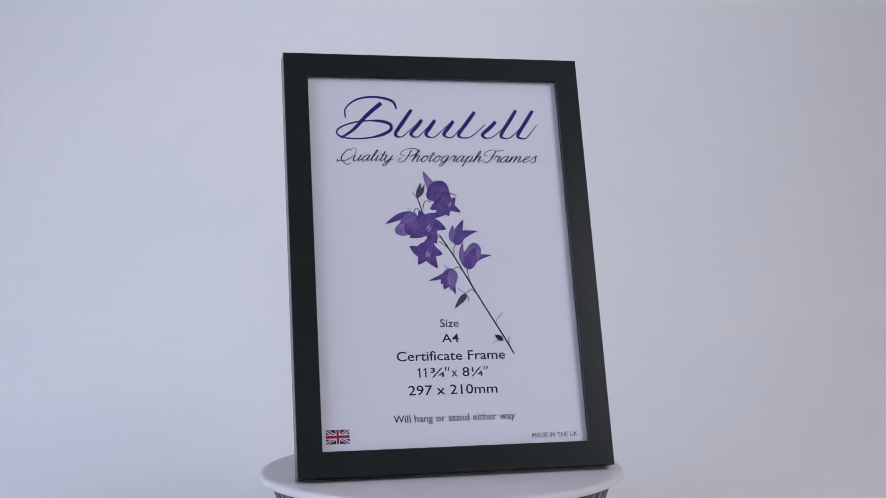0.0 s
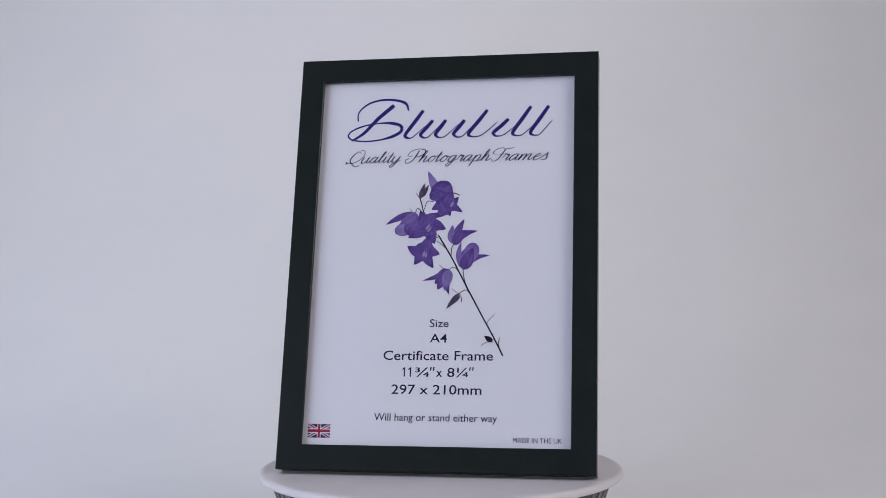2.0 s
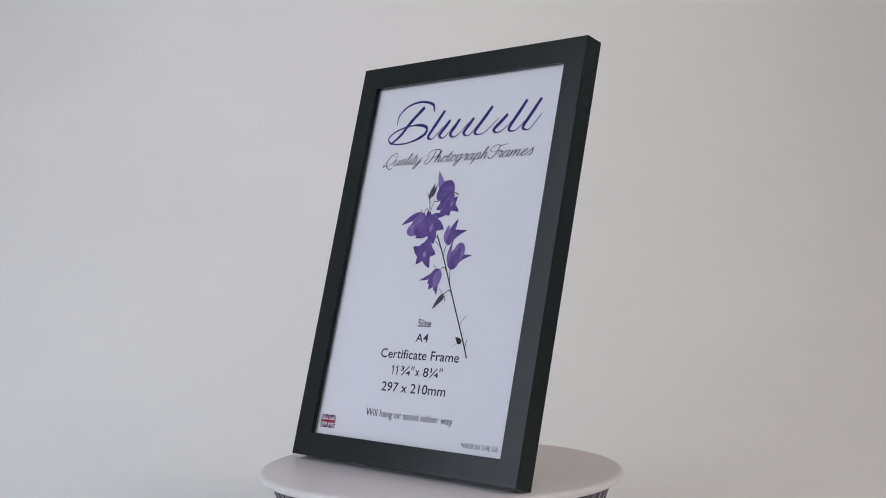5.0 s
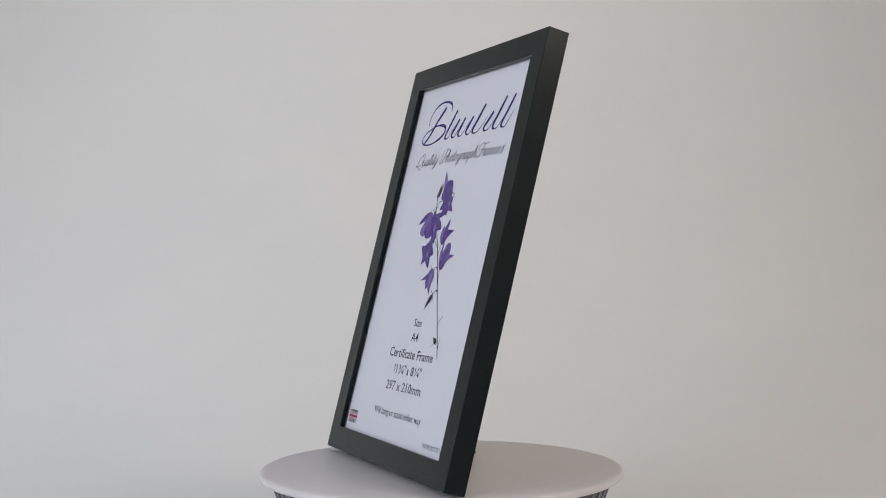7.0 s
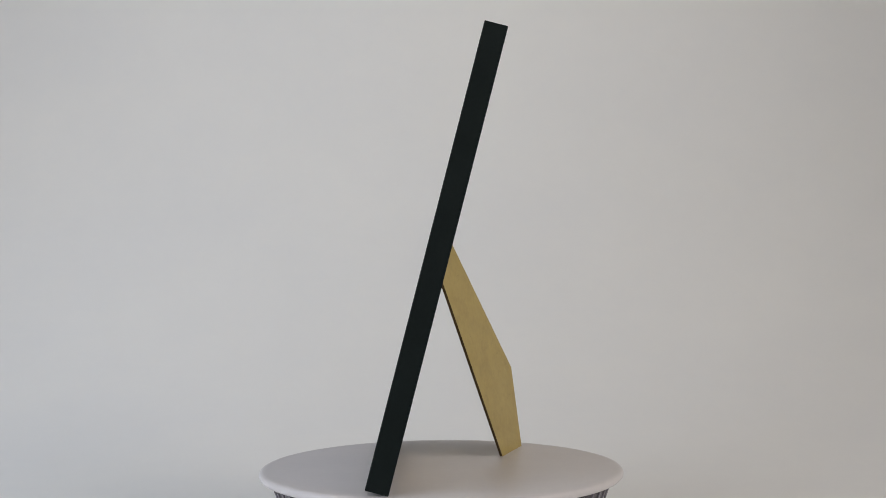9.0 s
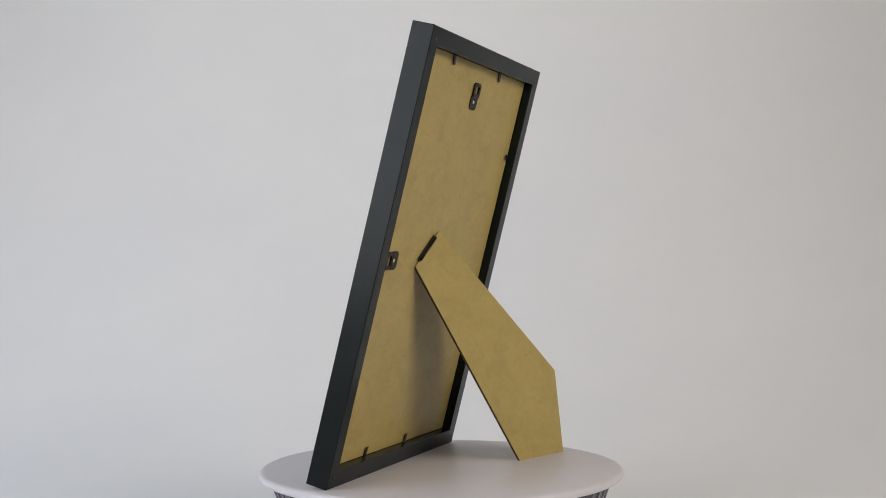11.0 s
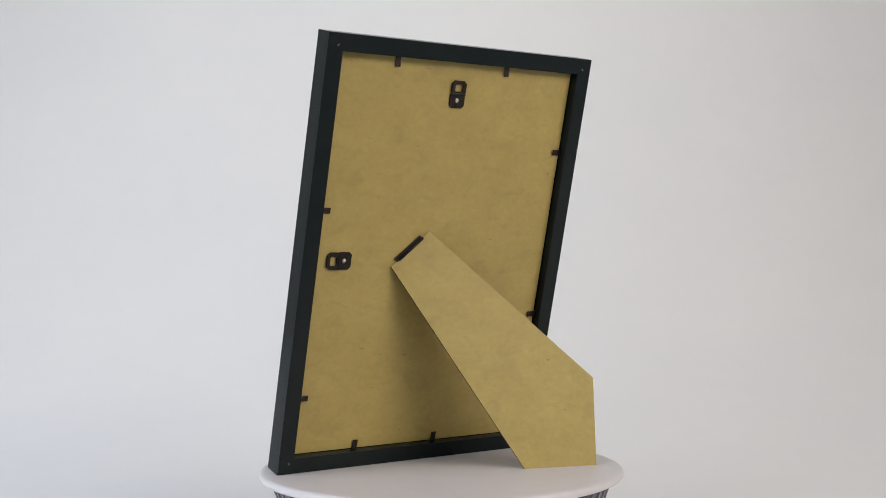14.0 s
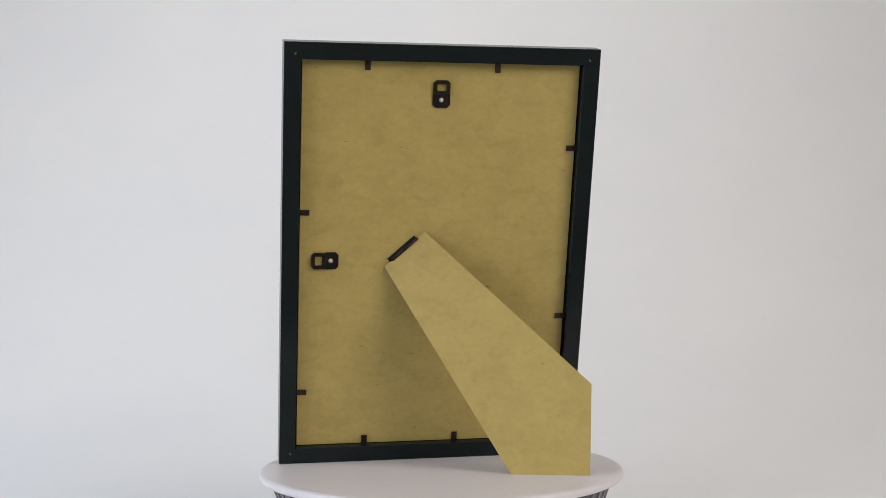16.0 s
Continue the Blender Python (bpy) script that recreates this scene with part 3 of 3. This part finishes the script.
def hanger(frame_ob, u, v, turn):
    """A strap hanger: a plate with a rivet, and a ring. u, v: the middle, metres; turn: degrees."""
    level = FACE_BOARD - 0.0001
    m = STAND @ Matrix.Translation((u, v, level)) @ Matrix.Rotation(math.pi, 4, "Y") @ Matrix.Rotation(radians(turn), 4, "Z")

    def loop(w, h, cut):
        return [(-w + cut, -h), (w - cut, -h), (w, -h + cut), (w, h - cut), (w - cut, h), (-w + cut, h), (-w, h - cut), (-w, -h + cut)]

    def slab(bm, outer, inner, cy, t0, t1):
        rings = []
        for pts, z in ((outer, t0), (outer, t1), (inner, t1), (inner, t0)):
            rings.append([bm.verts.new((x, y + cy, z)) for x, y in pts])
        for k in range(4):
            a, b = rings[k], rings[(k + 1) % 4]
            for i in range(len(a)):
                j = (i + 1) % len(a)
                bm.faces.new((a[i], a[j], b[j], b[i]))
    bm = bmesh.new()
    hole = [(0.0021 * math.cos(math.pi * (2 * i - 5) / 8), 0.0021 * math.sin(math.pi * (2 * i - 5) / 8)) for i in range(8)]
    slab(bm, loop(0.0067, 0.0058, 0.0022), hole, -0.0047, 0.0, 0.0008)
    plate = part("hanger", bm, MAT_METAL, frame_ob, "blackened steel strap hanger on the backing board")
    plate.matrix_basis = m
    bm = bmesh.new()
    slab(bm, loop(0.0064, 0.0054, 0.0022), loop(0.0036, 0.0028, 0.0008), 0.0049, 0.0004, 0.0017)
    for x in (-0.0022, 0.0, 0.0022):
        box(bm, x - 0.0006, x + 0.0006, 0.0074, 0.0084, 0.0006, 0.0014, 0.0002)
    box(bm, -0.0066, 0.0066, -0.0008, 0.0010, 0.0003, 0.0019, 0.0005)
    part("ring", bm, MAT_METAL, plate)
    bm = bmesh.new()
    lathe(bm, [(0, 0.0012), (0.0009, 0.0011), (0.0015, 0.0007), (0.0016, 0.0001)], 16)
    rivet = part("rivet", bm, MAT_RIVET, plate, "bright steel rivet", True)
    rivet.location = (0, -0.0047, 0)
    return plate


def retaining_tab(frame_ob, u, v, turn):
    """A thin steel point driven into the rebate and bent over the board."""
    bm = bmesh.new()
    box(bm, -0.0022, 0.0022, -0.0075, 0.001, -0.0008, -0.0002, 0.0002)
    ob = part("retaining_tab", bm, MAT_TAB, frame_ob)
    ob.matrix_basis = STAND @ Matrix.Translation((u, v, FACE_BOARD)) @ Matrix.Rotation(radians(turn), 4, "Z") @ Matrix.Rotation(radians(6), 4, "X")
    return ob


def build_strut(frame_ob):
    """The easel strut, hinged on the board and standing on the disc."""
    out = FACE_BOARD - 0.0010
    p1, p2 = np.array((0.1590, 0.1584, out)), np.array((0.1285, 0.1860, out))
    p3 = np.array((0.0141, 0.0895, -0.0950))
    nrm = np.cross(p2 - p1, p3 - p1)
    nrm /= np.linalg.norm(nrm)
    if nrm[2] > 0:
        nrm = -nrm

    def foot(u):
        # on the strut's plane and on the disc
        ca, sa = math.cos(LEAN), math.sin(LEAN)
        a = np.array(((nrm[1], nrm[2]), (ca, sa)))
        b = np.array((nrm @ p1 - nrm[0] * u, -THICK * sa))
        v, n = np.linalg.solve(a, b)
        return np.array((u, v, n))
    p4, p5 = foot(0.0183), foot(0.0733)
    outer = [p1, p2, p3, p4, p5]
    bm = bmesh.new()
    face = [bm.verts.new(p) for p in outer]
    inner = [bm.verts.new(p - nrm * 0.0021) for p in outer]
    # the top edge is cut flush with the board
    for k, down in ((0, p5 - p1), (1, p3 - p2)):
        q = np.array(inner[k].co)
        inner[k].co = Vector(q + down * ((FACE_BOARD - 0.0003 - q[2]) / down[2]))
    # the inner edge of the foot is cut level with the disc
    for k in (3, 4):
        up = outer[k - 1 if k == 3 else 0] - outer[k]
        q = np.array(inner[k].co)
        z = q[1] * math.cos(LEAN) + (q[2] + THICK) * math.sin(LEAN)
        rise = up[1] * math.cos(LEAN) + up[2] * math.sin(LEAN)
        inner[k].co = Vector(q - up * (z / rise))
    bm.faces.new(face)
    bm.faces.new(list(reversed(inner)))
    for i in range(5):
        f = bm.faces.new((face[i], face[(i + 1) % 5], inner[(i + 1) % 5], inner[i]))
        f.material_index = 1
    strut = placed(part("easel_strut", bm, [MAT_BOARD, MAT_EDGE], frame_ob, "pale brown hardboard easel strut, folded out"))
    # folded steel hinge along the strut's top edge
    along = Vector(p2 - p1).normalized()
    side = Vector((0, 0, -1)).cross(along)
    if side.dot(Vector(p3 - p1)) > 0:
        side = -side
    mid = Vector((p1 + p2) / 2)
    bm = bmesh.new()
    box(bm, -0.0150, 0.0125, -0.0006, 0.0031, -0.0005, 0.0005, 0.0003)
    hinge = part("hinge", bm, MAT_METAL, strut, "black steel hinge")
    up = along.cross(side)
    rot = Matrix((along, side, up)).transposed().to_4x4()
    hinge.matrix_basis = Matrix.Translation((mid.x, mid.y, FACE_BOARD - 0.0008)) @ rot
    bm = bmesh.new()
    bmesh.ops.create_cone(bm, cap_ends=True, segments=12, radius1=0.0011, radius2=0.0011, depth=0.026)
    knuckle = part("hinge_knuckle", bm, MAT_METAL, strut, smooth=True)
    knuckle.matrix_basis = Matrix.Translation((mid.x, mid.y, FACE_BOARD - 0.0016)) @ rot @ Matrix.Rotation(math.pi / 2, 4, "Y")
    return strut


def build_picture_frame():
    ob = tagged(new("picture_frame"), "black wooden picture frame leaning on its strut on the turntable", "picture frame")
    ob.location = (0, 0, DISC_Z)
    e = 0.0009
    c = [Vector((-e, 0, 0)), Vector((WIDE + e, 0, 0)), Vector((WIDE + e, HIGH, 0)), Vector((-e, HIGH, 0))]
    rail(ob, "bottom_rail", c[0], c[1], Vector((0, 1, 0)))
    rail(ob, "side_rail", c[1], c[2], Vector((-1, 0, 0)))
    rail(ob, "top_rail", c[2], c[3], Vector((0, -1, 0)))
    rail(ob, "side_rail", c[3], c[0], Vector((1, 0, 0)))
    # glazing
    bm = bmesh.new()
    box(bm, 0.0132, WIDE - 0.0132, 0.0132, HIGH - 0.0132, FACE_PAPER + 0.0004, -0.0037)
    pane = placed(part("pane", bm, MAT_GLASS, ob, "clear glazing pane"))
    pane.visible_shadow = False
    build_insert(ob)
    bm = bmesh.new()
    box(bm, 0.0130, WIDE - 0.0130, 0.0130, HIGH - 0.0130, FACE_BOARD, FACE_PAPER - 0.0004)
    placed(part("backing_board", bm, MAT_BOARD, ob, "pale brown hardboard backing"))
    hanger(ob, 0.1198, 0.2921, 0)
    hanger(ob, 0.2050, 0.1632, 90)
    for u in (0.1761, 0.0775):
        retaining_tab(ob, u, HIGH - 0.0126, 0)
    for u in (0.1708, 0.0977):
        retaining_tab(ob, u, 0.0126, 180)
    for v in (0.2009, 0.0573):
        retaining_tab(ob, WIDE - 0.0126, v, -90)
    for v in (0.2519, 0.1164):
        retaining_tab(ob, 0.0126, v, 90)
    # mitre staples on the back of the corners
    for u, v, a in ((0.0075, 0.0085, 45), (WIDE - 0.0075, 0.0085, -45), (0.0075, HIGH - 0.0085, -45), (WIDE - 0.0075, HIGH - 0.0085, 45)):
        bm = bmesh.new()
        box(bm, -0.0011, 0.0011, -0.0006, 0.0006, -0.0002, 0.0003, 0.0001)
        staple = part("mitre_staple", bm, MAT_STAPLE, ob, "tiny dark steel staple in the mitred corner")
        staple.matrix_basis = STAND @ Matrix.Translation((u, v, -THICK)) @ Matrix.Rotation(radians(a + 90), 4, "Z")
    build_strut(ob)
    return ob


build_room()
turntable, turning_disc = build_turntable()
picture_frame = build_picture_frame()


def motions():
    walk(picture_frame, [(t, pose(0, 0, DISC_Z, 0, 0, a)) for t, a in TURN])
    walk(turning_disc, [(t, pose(0, 0, 0, 0, 0, a)) for t, a in TURN])


motions()
